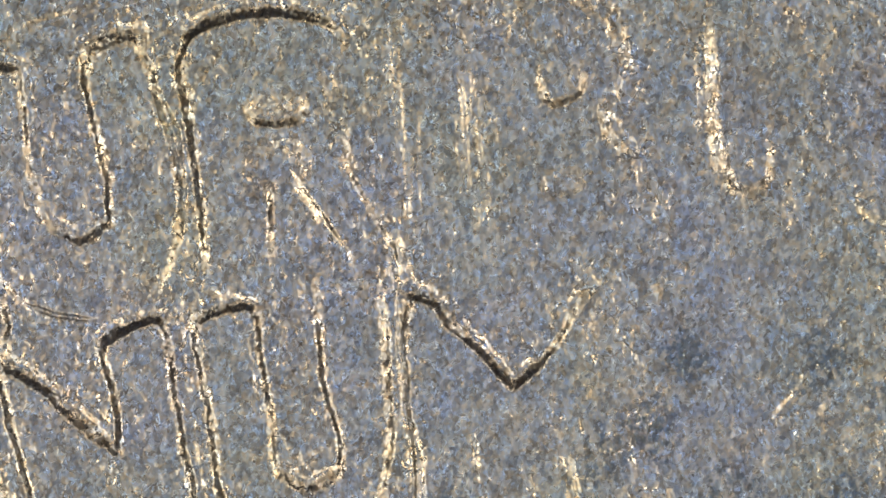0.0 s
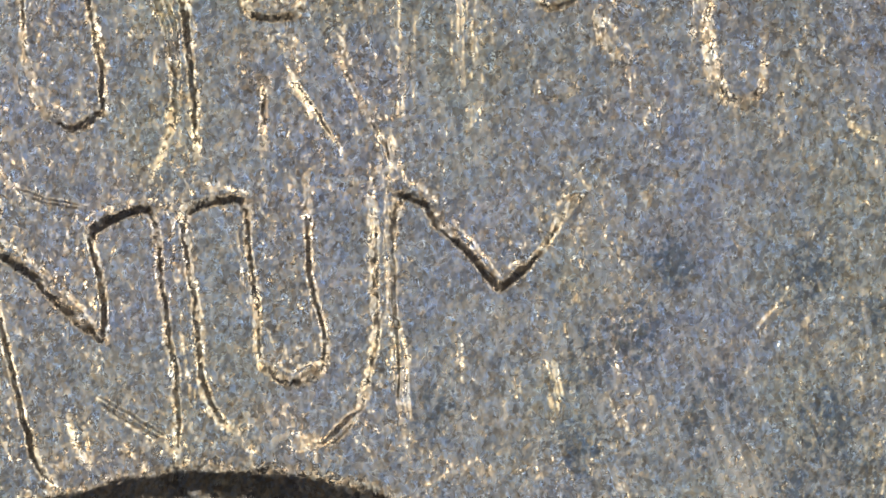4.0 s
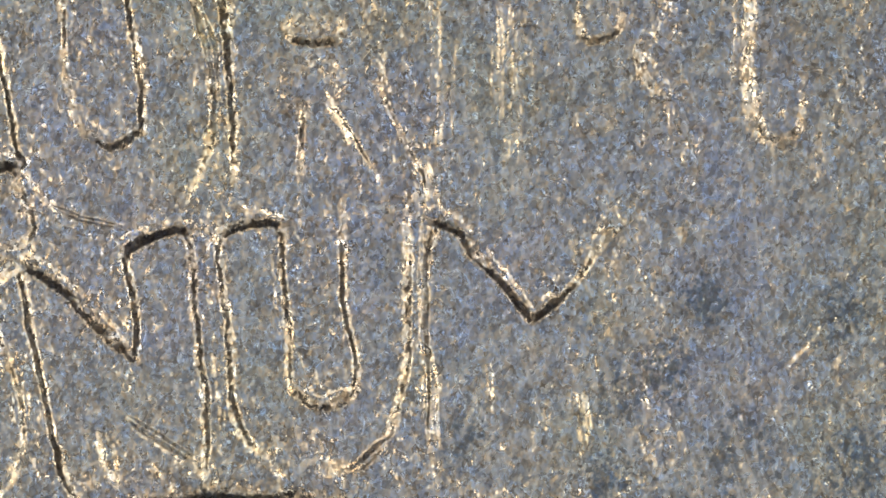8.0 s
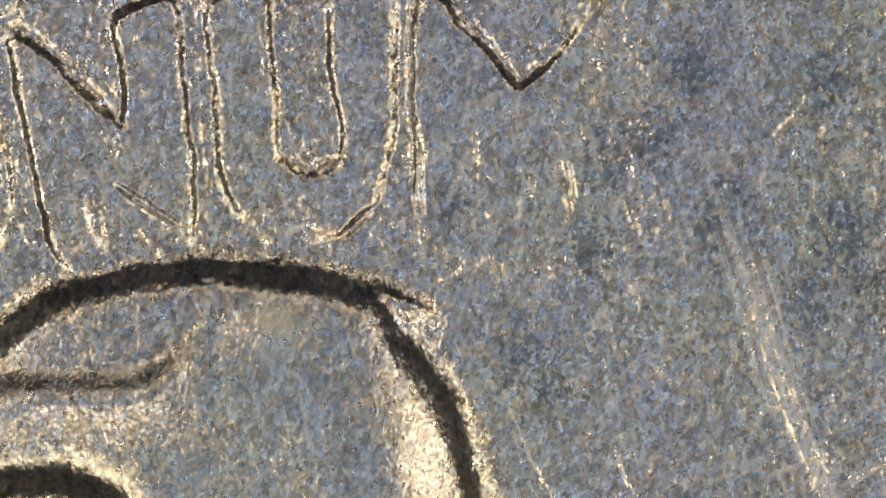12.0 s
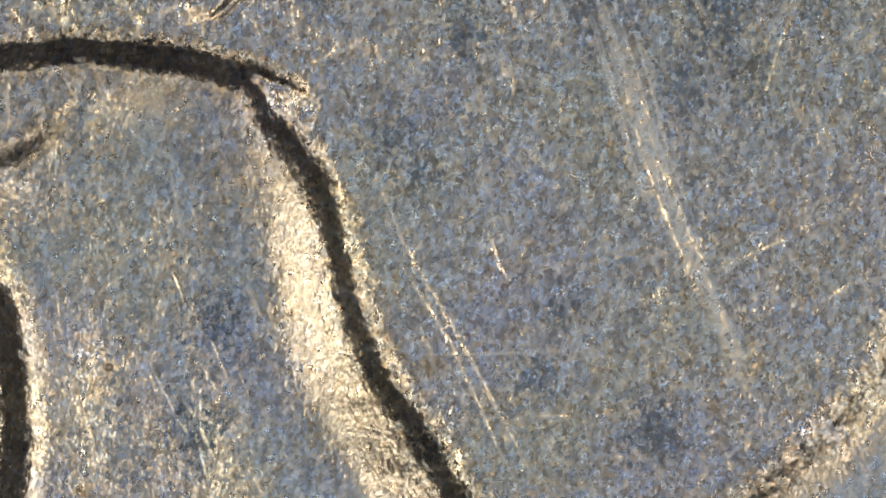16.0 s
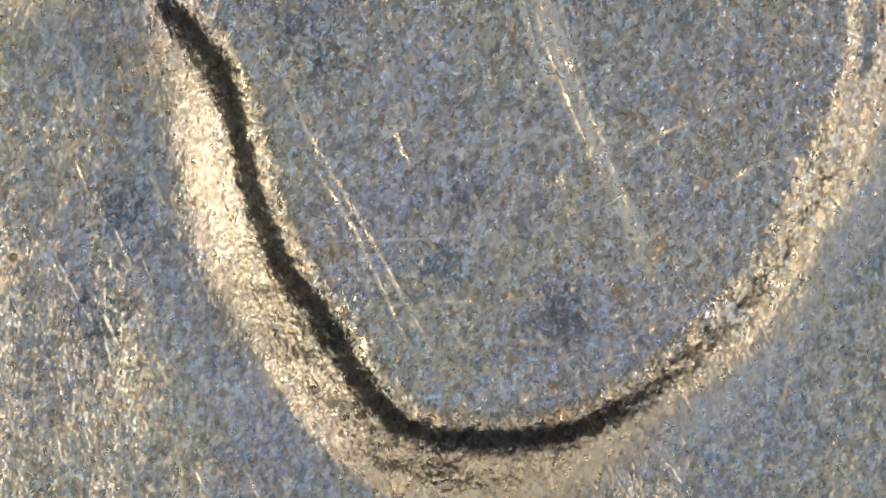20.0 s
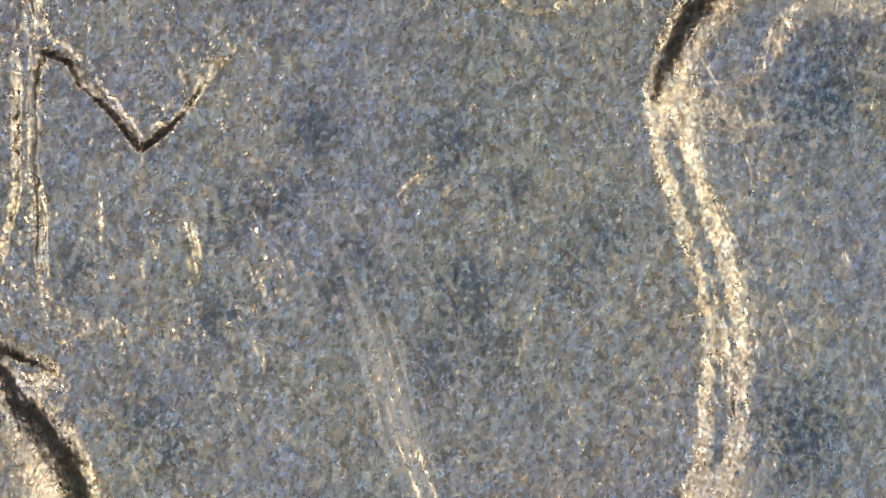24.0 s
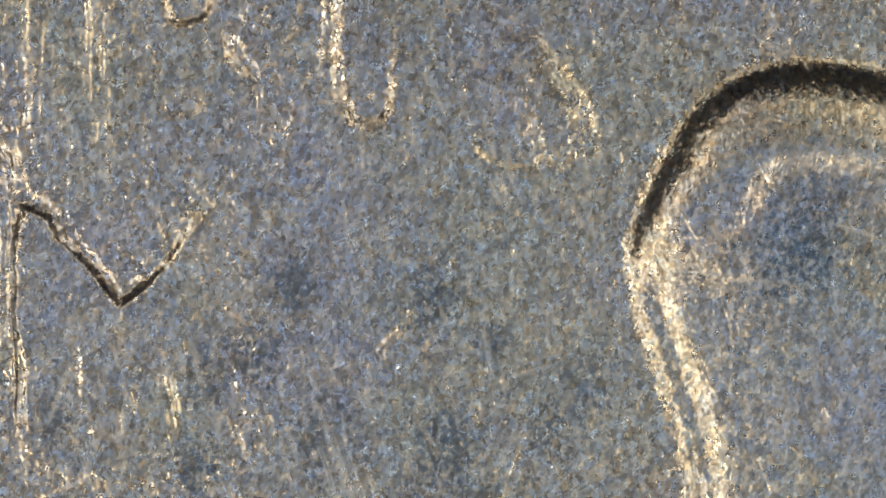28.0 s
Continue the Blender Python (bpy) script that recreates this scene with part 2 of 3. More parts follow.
def groove(points, width, deep, bare=0.0):
    """A scratch (or, with a negative depth, a raised burr) along a line, tapering at its ends, that lays bare bright metal."""
    win = window(points, 4 * width + 6)
    x, y = (GX[win], GY[win]) if width < 3 else (WX[win], WY[win])
    p = np.array(points, float)
    legs = np.hypot(*(p[1:] - p[:-1]).T)
    total, gone = legs.sum(), 0.0
    best, along = np.full(x.shape, 1e12), np.zeros(x.shape)
    for (ax, ay), (bx, by), leg in zip(p[:-1], p[1:], legs):
        dx, dy = bx - ax, by - ay
        t = np.clip(((x - ax) * dx + (y - ay) * dy) / (leg * leg + 1e-9), 0, 1)
        q = (x - ax - t * dx) ** 2 + (y - ay - t * dy) ** 2
        along = np.where(q < best, (gone + t * leg) / total, along)
        best = np.minimum(best, q)
        gone += leg
    r = np.sqrt(best) / width
    taper = np.clip(np.sin(math.pi * np.clip(along, 0, 1)) * 1.3, 0.02, 1) ** 0.7
    r /= 0.35 + 0.65 * taper
    HEIGHT[win] -= deep * taper * (np.exp(-r * r) - 0.2 * np.exp(-(r - 1.6) ** 2 * 2.5))
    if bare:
        WEAR_AND_SHINE[win] = np.maximum(WEAR_AND_SHINE[win], bare * taper * np.exp(-(0.7 * r) ** 2))


# ---- the motto's letters ----
L_FOOT = [(-1046, -26), (-906, -93), (-846, -116), (-756, -153), (-738, -102), (-717, -17), (-818, 21), (-908, 75), (-1048, 123)]
U_FIRST = [(-815, -429), (-791, -467), (-764, -489), (-685, -494), (-671, -468), (-671, -339), (-656, -259), (-629, -207),
           (-611, -185), (-587, -174), (-557, -187), (-531, -218), (-536, -298), (-556, -408), (-565, -487), (-547, -512),
           (-497, -534), (-452, -527), (-433, -437), (-420, -367), (-407, -286), (-407, -216), (-420, -156), (-436, -107),
           (-472, -62), (-568, -37), (-642, -55), (-711, -83), (-748, -143), (-761, -204), (-775, -284)]
R_OUT = [(-400, -476), (-385, -518), (-327, -550), (-258, -561), (-188, -555), (-128, -533), (-84, -494), (-73, -425),
         (-84, -355), (-112, -327), (-74, -238), (-21, -122), (-22, -87), (-102, -89), (-115, -119), (-169, -200), (-227, -297),
         (-248, -252), (-245, -122), (-262, -83), (-372, -65), (-375, -145), (-377, -275)]
R_HOLE = [(-284, -500), (-184, -500), (-177, -400), (-187, -367), (-239, -362), (-279, -376)]
I_OUT = [(-10, -554), (129, -561), (128, -324), (129, -144), (-11, -145), (-14, -364)]
B_OUT = [(181, -553), (241, -570), (330, -550), (385, -510), (400, -442), (381, -382), (341, -340), (387, -272), (418, -192),
         (408, -123), (178, -114), (176, -323)]
B_HOLES = [[(232, -500), (308, -500), (316, -397), (290, -371), (242, -365)],
           [(226, -300), (300, -300), (305, -221), (269, -205), (229, -211)]]
U_SECOND = [(450, -541), (535, -543), (544, -421), (538, -321), (542, -231), (560, -203), (589, -189), (619, -197), (641, -225),
            (650, -321), (659, -440), (661, -520), (747, -450), (753, -350), (740, -211), (706, -152), (602, -66), (484, -100),
            (438, -202), (423, -343)]
S_OUT = [(752, -359), (822, -388), (892, -348), (956, -258), (993, -194), (991, -149), (936, -109), (871, -104), (806, -121),
         (767, -151), (821, -149), (881, -169), (871, -219), (812, -259)]
U_THIRD = [(-1000, 110), (-908, 80), (-835, 62), (-818, 22), (-722, -20), (-735, 15), (-800, 70), (-793, 157), (-757, 257),
           (-737, 317), (-745, 376), (-785, 445), (-834, 479), (-900, 500), (-1000, 520), (-1000, 430), (-850, 350), (-907, 156), (-1000, 135)]
N_OUT = [(-756, 29), (-736, 33), (-672, 74), (-632, 119), (-584, 167), (-555, 188), (-546, 196), (-545, 180), (-544, 119), (-556, 54), (-570, 19),
         (-556, -1), (-452, -39), (-438, 29), (-438, 119), (-418, 259), (-412, 390), (-440, 450), (-666, 470), (-708, 249), (-734, 129)]
U_FOURTH = [(-404, -1), (-389, -29), (-314, -45), (-286, -39), (-279, 59), (-270, 149), (-268, 239), (-244, 273), (-209, 285),
            (-172, 269), (-154, 239), (-164, 159), (-180, 79), (-182, -60), (-176, -160), (-66, -160), (-56, 59), (-60, 179),
            (-70, 259), (-86, 329), (-129, 364), (-184, 404), (-284, 409), (-344, 344), (-372, 279), (-380, 199), (-386, 99)]
M_OUT = [(-29, -41), (6, -45), (66, 21), (121, 81), (148, 116), (156, 127), (166, 121), (201, 95), (261, 21), (301, -29), (336, -26), (342, 89),
         (356, 199), (366, 400), (170, 420), (-24, 420),
         (-32, 159)]

raise_letter("L", L_FOOT, 13, 9, rubbed=[(-850, 130, 230, 160)], top_heavy=1.1)
raise_letter("U", U_FIRST, 10, 8.5, foot=-30, rubbed=[(-480, -30, 150, 90)], top_heavy=1.1)
raise_letter("R", R_OUT, 12, 8.5, foot=-60, fade=(-230, -80, 0.6), rubbed=[(-270, -20, 260, 190), (-70, -410, 90, 190), (-232, -285, 75, 70)], top_heavy=1.3)
pit(R_HOLE, 9, 18, -428, -368)
raise_letter("I", I_OUT, 2.5, 24, rubbed=[(60, -580, 190, 150), (60, -120, 190, 150)], top_heavy=0)
raise_letter("B", B_OUT, 5.5, 14, rubbed=[(140, -300, 110, 420), (430, -140, 130, 230), (150, -590, 90, 90), (300, -90, 260, 170)], top_heavy=0.9)
pit(B_HOLES[0], 8, 18, -450, -378)
pit(B_HOLES[1], 4, 18, -265, -212)
raise_letter("U", U_SECOND, 12, 24, fade=(600, 680, 0.45), rubbed=[(395, -250, 170, 600), (590, -20, 330, 230), (790, -300, 170, 420), (500, -590, 230, 190)], top_heavy=0)
pit([(556, -330), (640, -330), (640, -225), (619, -197), (589, -189), (560, -203)], 4.5, 20, -320, -205)
pit([(776, -154), (821, -122), (881, -107), (915, -150), (875, -215), (805, -210)], 5, 16, -205, -125)
raise_letter("S", S_OUT, 9, 28, rubbed=[(770, -330, 170, 150), (980, -90, 120, 120), (790, -140, 120, 110)], top_heavy=0)
raise_letter("U", U_THIRD, 9, 13, top_heavy=0.6)
raise_letter("N", N_OUT, 12, 7.5, rubbed=[(-500, 475, 260, 120)], top_heavy=1.1)
raise_letter("U", U_FOURTH, 10, 8.5, rubbed=[(-120, -200, 230, 240), (-285, 395, 115, 95), (-235, 450, 110, 80)], top_heavy=1.0)
raise_letter("M", M_OUT, 11.5, 7.5, fade=(160, 330, 0.5), rubbed=[(360, 60, 80, 300), (150, 420, 420, 260)], top_heavy=1.1)

# ---- the eagle: head, neck and the bow of its wing, one raised form ----
HEAD = [(-978, 835), (-878, 654), (-718, 513), (-658, 477), (-569, 458), (-519, 445), (-419, 432), (-319, 435), (-219, 446),
        (-130, 466), (-84, 488), (-58, 520), (-46, 556), (-16, 591)]
NECK = [(23, 638), (64, 712), (91, 802), (110, 890), (129, 955), (173, 1034), (231, 1119), (289, 1209), (335, 1269)]
WING = [(405, 1307), (505, 1317), (605, 1309), (686, 1287), (756, 1251), (836, 1184), (916, 1119), (996, 1018), (1057, 908),
        (1119, 778), (1150, 630), (1160, 499), (1150, 395), (1125, 310), (1092, 211), (1065, 111), (1054, 21), (1071, -29),
        (1101, -104), (1151, -193), (1211, -253), (1290, -290), (1400, -291), (1510, -277), (1597, -252), (1729, -217)]
THROAT = [(2200, -100), (2200, 1900), (-700, 1900), (-548, 1400), (-519, 1159), (-524, 1039), (-533, 969), (-547, 915), (-576, 876),
          (-618, 853), (-695, 842), (-864, 884)]

def slope(d, **stations):
    """Heights along a flank whose steepness, in degrees, is given at some distances into the outline."""
    at = np.array(stations["at"], float)
    fine = np.arange(-60.0, 901.0, 1.0)
    steep = np.tan(np.radians(np.interp(fine, at, stations["degrees"])))
    rise = np.cumsum(steep)
    # every flank ends on the same broad, faintly domed plateau
    return np.interp(d, fine, rise + (PLATEAU - rise[-1]) * ease(70, 620, fine))


PLATEAU = 78.0

deep = inside(HEAD + NECK + WING + THROAT, 80.0, 1)
side = ease(860, 1060, GX) * ease(-60, 130, GY) * ease(900, 560, GY)
lower = ease(620, 900, GX) * ease(560, 900, GY)
crown = ease(90, -200, GX) * ease(920, 480, GY)
arch = ease(900, 1100, GX) * ease(130, -60, GY)
cheek = ease(-60, -470, GX) * ease(640, 830, GY)
neck = np.clip(1 - side - lower - crown - arch - cheek, 0, 1)
FLANKS = [
    (neck, dict(at=(-44, -28, -11, 0, 10, 20, 34, 50, 80, 120, 165, 220, 320), degrees=(0, 10, 20, 27, 41, 45, 36, 26, 21, 17, 10, 4, 0))),
    (crown, dict(at=(-34, -18, -6, 0, 9, 18, 32, 46, 60, 100, 200, 400), degrees=(0, 13, 24, 32, 46, 48, 38, 27, 9, 4, 3, 0))),
    (arch, dict(at=(-24, -10, 0, 9, 20, 34, 52, 80, 115, 145, 155, 185, 210), degrees=(0, 16, 27, 39, 41, 32, 23, 13, 6, 0, -12, -12, 0))),
    (side, dict(at=(-18, -7, 9, 22, 38, 46, 63, 90, 200, 300), degrees=(0, 17, 20, 7, 7, 20, 20, 9, 3, 0))),
    (lower, dict(at=(-36, -27, -9, 2, 10, 32, 44, 56, 80, 110, 180), degrees=(0, 14, 19, 24, 27, 27, 23, 18, 14, 7, 2))),
    (cheek, dict(at=(-40, -20, -8, 0, 9, 34, 48, 64, 100, 170, 260), degrees=(0, 14, 24, 32, 45, 45, 30, 14, 5, 1, 0))),
]
total = sum(w for w, _ in FLANKS)
body = sum(w * slope(deep, **stations) for w, stations in FLANKS) / total
# the shoulder rolls off more broadly towards the breast
body += 11 * ease(55, 150, deep) * ease(880, 1200, GY) * ease(-260, -60, GX) * ease(720, 450, GX)
body += 9 * np.exp(-((GX + 275) / 80) ** 2 - ((GY - 570) / 70) ** 2)
body += 0.8 * (1 - 0.5 * arch) * CRUMBS * ease(-30, 4, deep) * ease(95, 30, deep)
# under the eye the cheek stands up in a step that dies away to the neck
under = GY - 690 + 0.0053 * np.clip(GX + 540, 0, 160) ** 2 + 4 * swell(45)
body += 20 * ease(-72, 0, under) * np.exp(-np.clip(under, 0, None) / 230) * ease(-365, -500, GX)
# the brow's ridge runs on into a thin crest beyond the head
for half, tall in ((11, 6), (30, 10)):
    across = (GY - 508 - 0.40 * (GX + 44)) / half
    body += tall * np.exp(-np.where(across < 0, 1.0, 0.35) * across ** 2) * ease(-130, -40, GX) * ease(40, -30, GX)
body += ease(20, 160, deep) * (3.0 * swell(210) + 1.4 * swell(70, 2.0))
HEIGHT = HEIGHT * ease(20, -20, deep) + body
NAMES.append("eagle")
OWNER[deep > -2] = len(NAMES) - 1

# ---- scratches, slots and dents ----
PATH = [(498, 267), (545, 367), (586, 496), (623, 636), (674, 765), (736, 904), (813, 1073)]
for k in range(22):
    # a broad smear of fine parallel lines, a few of them deeper
    side, start = 62 * (DICE.rand() - 0.5), DICE.rand() ** 2 * 3
    path = [(x + side * (1.0 - 0.1 * m), y + 8 * DICE.rand()) for m, (x, y) in enumerate(PATH) if start <= m <= 7 - 2 * DICE.rand()]
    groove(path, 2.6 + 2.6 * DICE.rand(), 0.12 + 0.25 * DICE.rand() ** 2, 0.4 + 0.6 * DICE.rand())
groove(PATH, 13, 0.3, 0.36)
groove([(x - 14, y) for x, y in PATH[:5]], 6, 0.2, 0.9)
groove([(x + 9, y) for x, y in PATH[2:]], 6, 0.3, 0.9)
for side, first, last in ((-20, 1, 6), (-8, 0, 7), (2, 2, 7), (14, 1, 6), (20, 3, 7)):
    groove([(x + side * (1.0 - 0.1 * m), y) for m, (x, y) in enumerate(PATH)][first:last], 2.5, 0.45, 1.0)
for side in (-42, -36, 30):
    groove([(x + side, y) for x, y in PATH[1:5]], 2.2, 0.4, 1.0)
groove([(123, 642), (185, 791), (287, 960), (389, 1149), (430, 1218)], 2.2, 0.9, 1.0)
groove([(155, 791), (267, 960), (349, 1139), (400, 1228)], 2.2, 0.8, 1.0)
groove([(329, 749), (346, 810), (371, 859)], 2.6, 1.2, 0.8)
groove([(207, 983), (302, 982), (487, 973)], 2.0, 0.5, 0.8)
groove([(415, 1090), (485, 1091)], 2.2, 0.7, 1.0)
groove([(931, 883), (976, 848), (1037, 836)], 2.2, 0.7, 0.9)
groove([(246, 448), (267, 589)], 2, 1)
groove([(735, 832), (800, 800), (880, 765)], 2.6, 0.7, 0.7)
groove([(1174, 398), (1194, 509), (1206, 625)], 5, 2)
groove([(1159, 342), (1179, 452), (1196, 542)], 4, 1.2)
groove([(-217, -291), (-169, -210), (-116, -117)], 5, 2.0, 0.7)
groove([(-112, -294), (-79, -228), (-31, -137), (-14, -87), (-1, -57)], 9, 3.0)
groove([(-39, -51), (-32, 159), (-27, 359)], 6, 3)
groove([(-22, 179), (-8, 359)], 5, 3)
groove([(251, 249), (264, 339)], 4, 2.5)
# a raised streak beside the M, part of its highlight painted in as brighter colour
groove([(338, -21), (341, 59), (358, 139), (376, 179)], 17, -1.9, 0.35)
groove([(351, 319), (364, 359), (381, 409)], 6, 1.8)
groove([(-436, -432), (-424, -392), (-410, -355), (-403, -300)], 8, 9)
groove([(-418, -357), (-401, -297), (-404, -187)], 4, 3)
groove([(-562, 294), (-494, 339), (-439, 374)], 6, 8)
groove([(-292, -30), (-289, 60), (-284, 145)], 8, -1.6)
groove([(-408, 120), (-398, 240), (-386, 335)], 6, -1.4)
groove([(-802, 80), (-787, 170), (-754, 280), (-742, 335)], 11, -3.4)
groove([(-608, 311), (-592, 370), (-576, 424)], 10, -3.2)
groove([(-374, 250), (-354, 318), (-330, 352)], 13, -3.8)
groove([(-305, 372), (-265, 402)], 12, -1.8)
groove([(-160, 395), (-128, 366), (-95, 335)], 7, 5)
groove([(626, 249), (621, 209), (656, 169), (671, 129)], 7, 1.8)
groove([(84, 199), (86, 240), (81, 299)], 5, 1.4)
groove([(231, 249), (246, 299), (256, 374)], 6, 1.5)
groove([(94, 250), (166, 246), (236, 249)], 6, 0.7)
groove([(340, -348), (372, -308), (402, -268)], 12, 3.6)
groove([(398, -300), (403, -215), (396, -150)], 6, 1.2)
for x, y in ((404, -244), (418, -228), (432, -216), (412, -196)):
    groove([(x, y), (x + 22, y + 58)], 3.5, 0.7, 0.5)
groove([(530, -480), (527, -380), (524, -290), (536, -225)], 13, -3.0)
groove([(1166, 385), (1181, 480), (1195, 560), (1206, 606)], 3.2, 2.6)
# the worn-out upright is a sheaf of faint streaks
for k in range(44):
    x, y, tall = (-14, 122, 54)[k % 3] + (12, 14, 60)[k % 3] * DICE.normal(), -560 + 400 * DICE.rand(), 50 + 140 * DICE.rand()
    groove([(x, y), (x + 4 * DICE.normal(), y + tall)], 2.4 + 2.5 * DICE.rand(), 0.3 + 0.9 * DICE.rand() ** 2, 0.6 * DICE.rand())
for k in range(60):
    # and so is the field between the motto and the long scratch
    x, y, tall = -60 + 560 * DICE.rand(), 150 + 320 * DICE.rand(), 25 + 60 * DICE.rand()
    groove([(x, y), (x + 0.24 * tall, y + tall)], 2.4 + 2.0 * DICE.rand(), 0.2 + 0.8 * DICE.rand() ** 2, 0.7 * DICE.rand())
groove([(-8, -544), (-14, -364), (-13, -145)], 5, 1.0)
groove([(126, -563), (123, -423), (127, -154)], 5, 1.0)
groove([(884, 342), (849, 422), (809, 562)], 2, 1.2)
groove([(-692, -77), (-642, -56), (-563, -39)], 4, 5)
groove([(-676, -558), (-586, -577), (-517, -592)], 8, -1.8)
groove([(-856, -524), (-791, -517)], 8, -1.8)
for x, y, lean in DICE.rand(2600, 3):
    cx, cy = X0 + x * (X1 - X0), Y0 + y * (Y1 - Y0)
    long = 25 + 120 * DICE.rand() ** 2
    turn = radians(72 + 34 * (lean - 0.5) if DICE.rand() < 0.75 else 180 * lean)
    dx, dy = 0.5 * long * math.cos(turn), 0.5 * long * math.sin(turn)
    groove([(cx - dx, cy - dy), (cx + dx, cy + dy)], 2.0 + 1.4 * DICE.rand(), 0.12 + 0.55 * DICE.rand() ** 3, 0.75 * DICE.rand() ** 2)
HEIGHT += ROUGHEN * (0.7 * swell(10) + 0.6 * swell(7.5, 1.2)) * ease(10, -10, deep)
# the metal is rougher about the upper line of the motto, most of all over its worn letters
band = ease(-170, -40, GX) * ease(560, 380, GX) * ease(-400, -520, GY)
HEIGHT += (0.22 * ease(0, -350, GY) + 0.55 * band) * (0.8 * swell(11, 1.7) + 0.7 * swell(7.5, 1.3)) * ease(40, -20, deep)

for x, y, size in DICE.rand(90, 3):
    cx, cy = X0 + x * (X1 - X0), Y0 + y * (Y1 - Y0)
    groove([(cx, cy), (cx + 5 * size, cy + 3)], 2.5 + 3.5 * size ** 2, 2 + 3 * size)
groove([(-333, 1004), (-327, 1014)], 6, 7)

# where the tarnish is deepest
for x, y, size in ((398, 218, 60), (518, 358, 75), (308, 278, 55), (28, 328, 50), (467, 92, 45), (707, 122, 70), (737, 382, 75), (777, 462, 55),
                   (677, 512, 60), (807, 202, 45), (287, 422, 60), (157, 602, 70), (907, 362, 50), (987, 282, 60), (1380, 20, 110), (1320, 620, 90),
                   (465, 896, 45), (425, 1016, 50), (635, 1116, 60), (205, 666, 60), (225, 1156, 50), (-175, 1116, 60), (775, 486, 60), (-145, 936, 70)):
    TARNISH[:] = np.maximum(TARNISH, np.exp(-((GX - x) ** 2 + 0.6 * (GY - y) ** 2) / size ** 2))

for x, y, size in ((184, 694, 8), (234, 1000, 19), (844, 839, 9), (1454, 1169, 20), (744, 1069, 14), (-118, 600, 6), (-333, 1010, 10), (260, 420, 7), (505, 120, 6),
                   (945, 560, 10), (620, 1240, 9), (40, 1200, 8), (330, 20, 9), (-420, 1120, 16), (-380, 1230, 12), (-250, 1330, 9)):
    RUST[:] = np.maximum(RUST, ease(1.5, 0.5, np.hypot((WX - x) / 1.3, WY - y) / size))

# highlights put into the colour of high points: the shoulder, the wing's bow and a few spots
WEAR_AND_SHINE[:] = np.maximum(WEAR_AND_SHINE, (0.6 * neck * ease(560, 680, GY) + 0.5 * lower) * ease(36, 62, deep) * ease(170, 85, deep))
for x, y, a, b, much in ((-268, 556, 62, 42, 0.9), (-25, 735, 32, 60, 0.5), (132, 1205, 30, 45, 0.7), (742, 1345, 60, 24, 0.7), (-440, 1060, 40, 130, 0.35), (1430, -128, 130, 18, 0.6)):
    WEAR_AND_SHINE[:] = np.maximum(WEAR_AND_SHINE, much * np.exp(-((WX - x) / a) ** 2 - ((WY - y) / b) ** 2))

# the relief sinks to the level of the plain field at the sheet's border
BORDER = np.minimum.reduce([GX - X0, X1 - GX, GY - Y0, Y1 - GY])
HEIGHT *= ease(0, 40, BORDER)

# ---- the coin ----
LX, LY, LZ = (GX - CENTRE[0]) * UNIT, (CENTRE[1] - GY) * UNIT, FIELD_Z + HEIGHT * UNIT
SLOPE_Y, SLOPE_X = np.gradient(HEIGHT, STEP)
NORMALS = np.stack([-SLOPE_X, SLOPE_Y, np.ones_like(HEIGHT)], -1)
NORMALS /= np.linalg.norm(NORMALS, axis=-1, keepdims=True)
VERTS = np.stack([LX, LY, LZ], -1).reshape(-1, 3)
NORMALS = NORMALS.reshape(-1, 3)

coin = tagged(new("coin"), "worn silver-grey coin with raised motto and eagle, on a table", "coin")


def part(name, mesh, parent, label="", metal=FIELD_METAL):
    ob = new(name, mesh)
    ob.data.materials.append(metal)
    ob.parent = parent
    return tagged(ob, label)


def sheet(owner):
    """The mesh of those cells of the relief that belong to one letter, to the eagle or to the field."""
    cols = len(XS)
    j, i = np.nonzero(OWNER[:-1, :-1] == owner)
    a = j * cols + i
    quads = np.stack([a, a + cols, a + cols + 1, a + 1], 1)
    used, index = np.unique(quads, return_inverse=True)
    mesh = bpy.data.meshes.new(NAMES[owner])
    count = len(quads)
    mesh.vertices.add(len(used))
    mesh.vertices.foreach_set("co", VERTS[used].astype(np.float32).ravel())
    mesh.loops.add(count * 4)
    mesh.loops.foreach_set("vertex_index", index.astype(np.int32).ravel())
    mesh.polygons.add(count)
    mesh.polygons.foreach_set("loop_start", np.arange(0, count * 4, 4, dtype=np.int32))
    mesh.update(calc_edges=True)
    mesh.polygons.foreach_set("use_smooth", np.ones(count, bool))
    mesh.normals_split_custom_set_from_vertices(NORMALS[used])
    for word, values in (("wear_and_shine", WEAR_AND_SHINE), ("tarnish", TARNISH), ("rust", RUST)):
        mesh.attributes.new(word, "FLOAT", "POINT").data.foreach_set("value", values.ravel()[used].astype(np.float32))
    return mesh


for number, word in enumerate(NAMES):
    if word == "field":
        part("field", sheet(number), coin, "grey worn flat field with scratches")
    elif word == "eagle":
        part("eagle_relief", sheet(number), coin, "raised eagle head, neck and wing, worn smooth", SMOOTH_METAL)
    else:
        state = "nearly worn away" if word in "IS" else "worn"
        part("letter", sheet(number), coin, f"raised capital letter {word}, {state}")


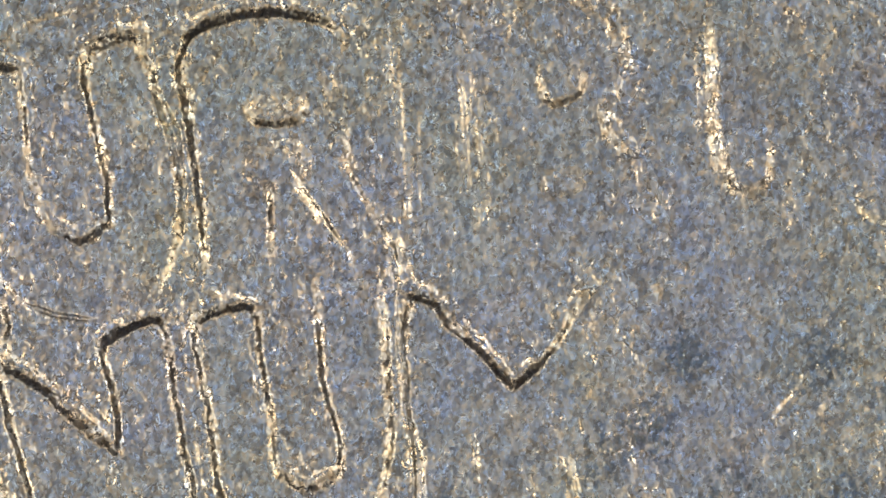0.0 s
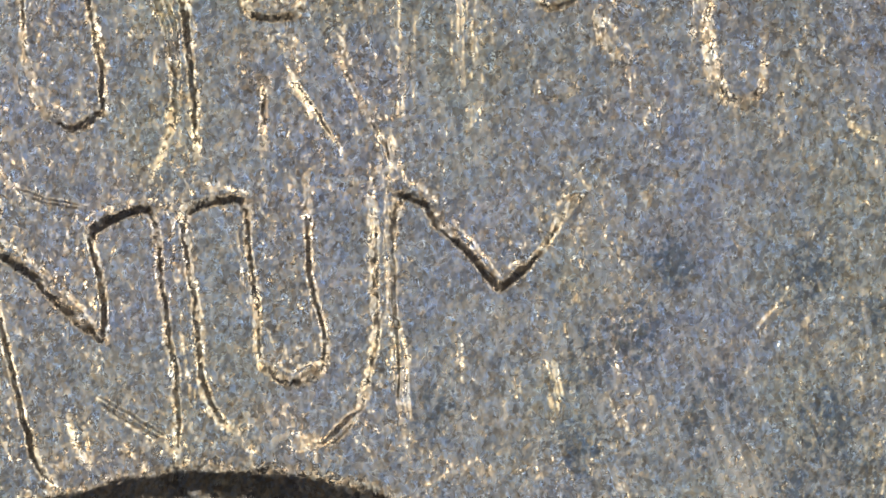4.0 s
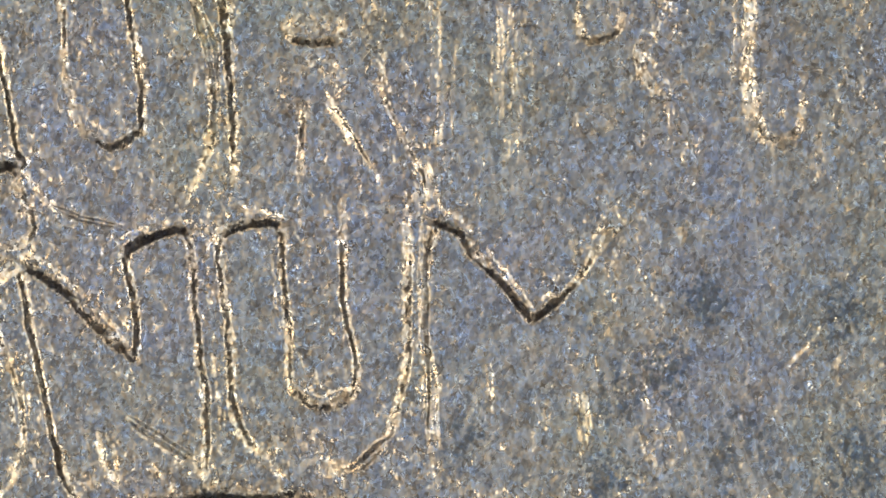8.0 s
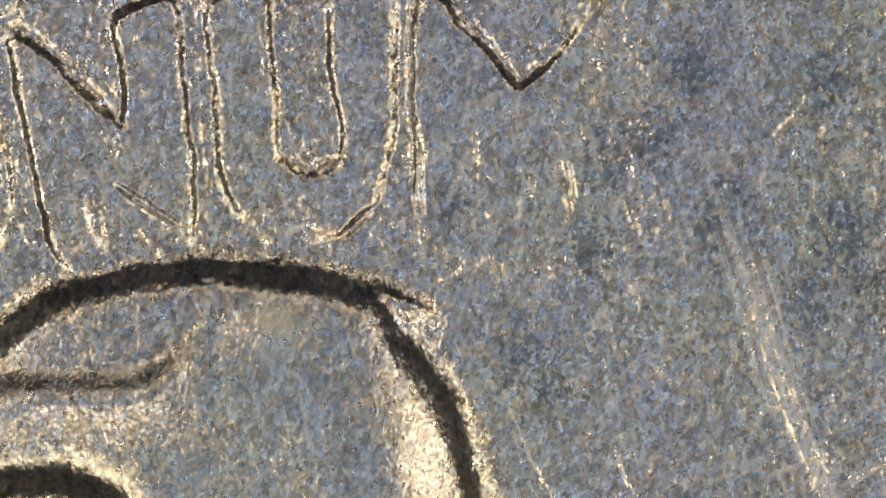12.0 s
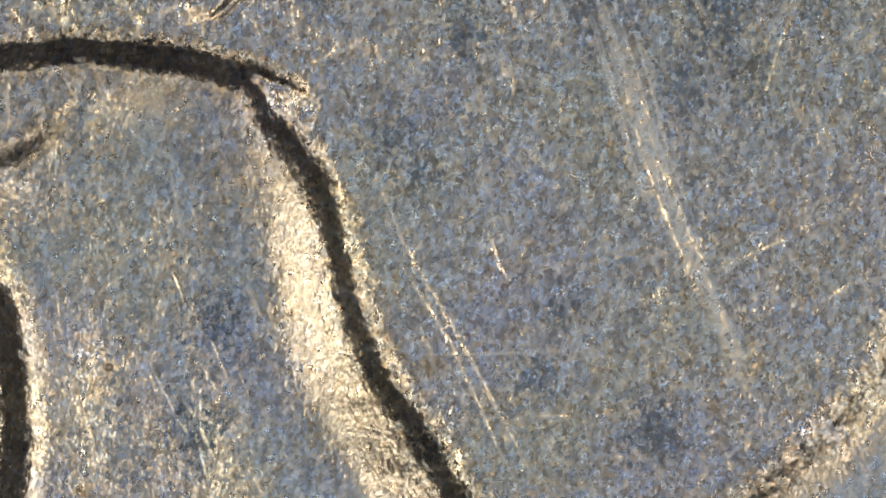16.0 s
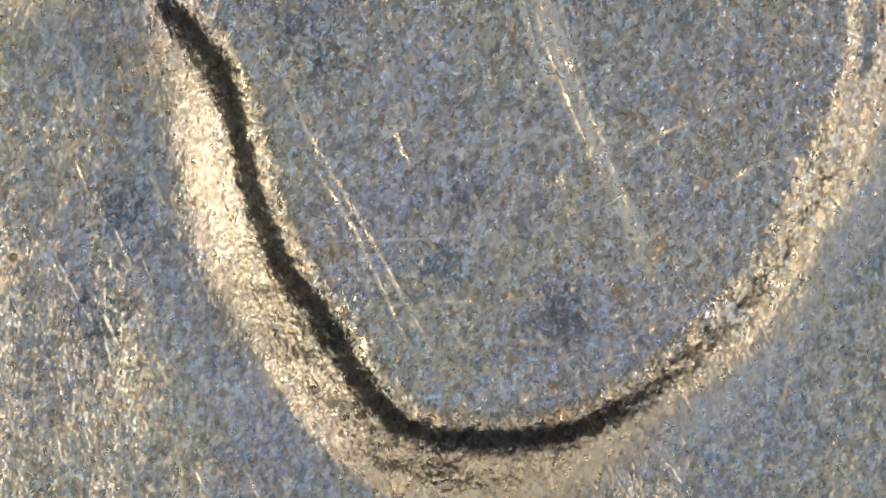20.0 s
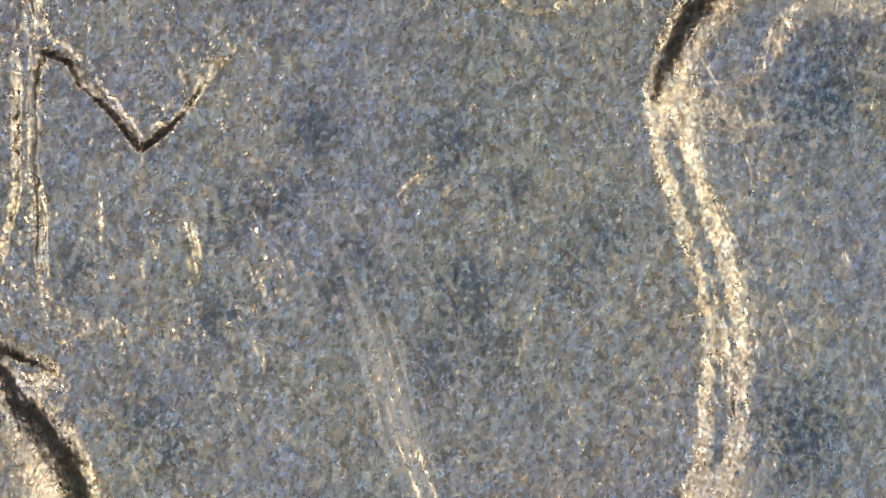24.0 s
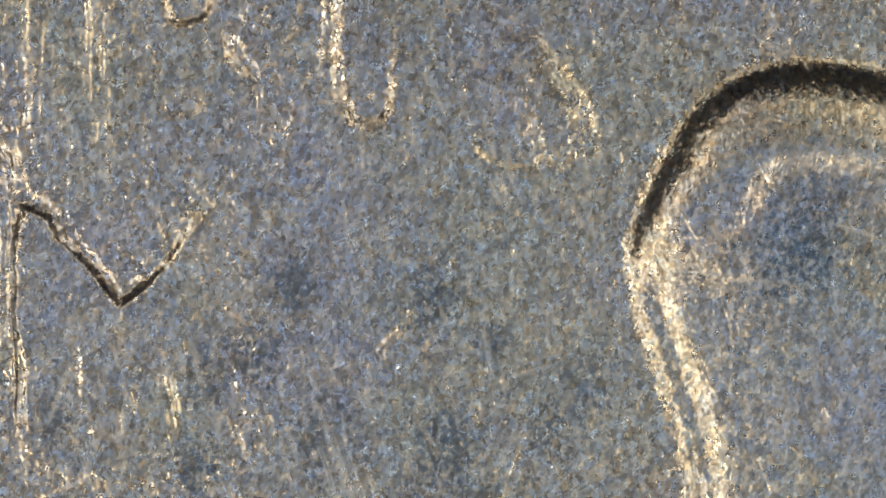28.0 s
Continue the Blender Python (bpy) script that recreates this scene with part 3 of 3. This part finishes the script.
def plain_field():
    """The rest of the coin's face round the sheet, out to the rim."""
    bm = bmesh.new()
    ring = [bm.verts.new((0.01135 * math.cos(2 * math.pi * k / 180), 0.01135 * math.sin(2 * math.pi * k / 180), FIELD_Z)) for k in range(180)]
    corners = [(X0, Y0), (X0, Y1), (X1, Y1), (X1, Y0)]
    hole = [bm.verts.new(((x - CENTRE[0]) * UNIT, (CENTRE[1] - y) * UNIT, FIELD_Z)) for x, y in corners]
    edges = [bm.edges.new((loop[k], loop[(k + 1) % len(loop)])) for loop in (ring, hole) for k in range(len(loop))]
    bmesh.ops.triangle_fill(bm, use_beauty=True, edges=edges, normal=(0, 0, 1))
    mesh = bpy.data.meshes.new("outer_field")
    bm.to_mesh(mesh)
    bm.free()
    return mesh


def turned(name, profile, steps=180):
    """A mesh turned round the coin's axis from (radius, height) points."""
    bm = bmesh.new()
    rings = []
    for k in range(steps):
        c, s = math.cos(2 * math.pi * k / steps), math.sin(2 * math.pi * k / steps)
        rings.append([bm.verts.new((r * c, r * s, z)) for r, z in profile])
    for k in range(steps):
        a, b = rings[k], rings[(k + 1) % steps]
        for m in range(len(profile) - 1):
            bm.faces.new((a[m], b[m], b[m + 1], a[m + 1])).smooth = True
    mesh = bpy.data.meshes.new(name)
    bm.to_mesh(mesh)
    bm.free()
    return mesh


part("outer_field", plain_field(), coin)
part("rim", turned("rim", [(0.0002, 0.0), (0.0116, 0.0), (0.01195, 0.00006), (0.01213, 0.0002), (0.01213, 0.00155), (0.01198, 0.00170),
                           (0.01175, 0.00175), (0.01155, 0.00172), (0.01142, 0.00163), (0.01134, 0.0016)]), coin, "smooth raised rim and edge")

# ---- the table under it ----
bm = bmesh.new()
bmesh.ops.create_cube(bm, size=1.0, matrix=Matrix.Translation((0, 0, -0.012)) @ Matrix.Diagonal((1.2, 0.7, 0.024, 1)))
bmesh.ops.bevel(bm, geom=bm.edges[:], offset=0.003, segments=2, affect="EDGES")
mesh = bpy.data.meshes.new("table_top")
bm.to_mesh(mesh)
bm.free()
mesh.materials.append(TABLE)
tagged(new("table_top", mesh), "dark matt laminate table top under the coin", "table", kind="structure")
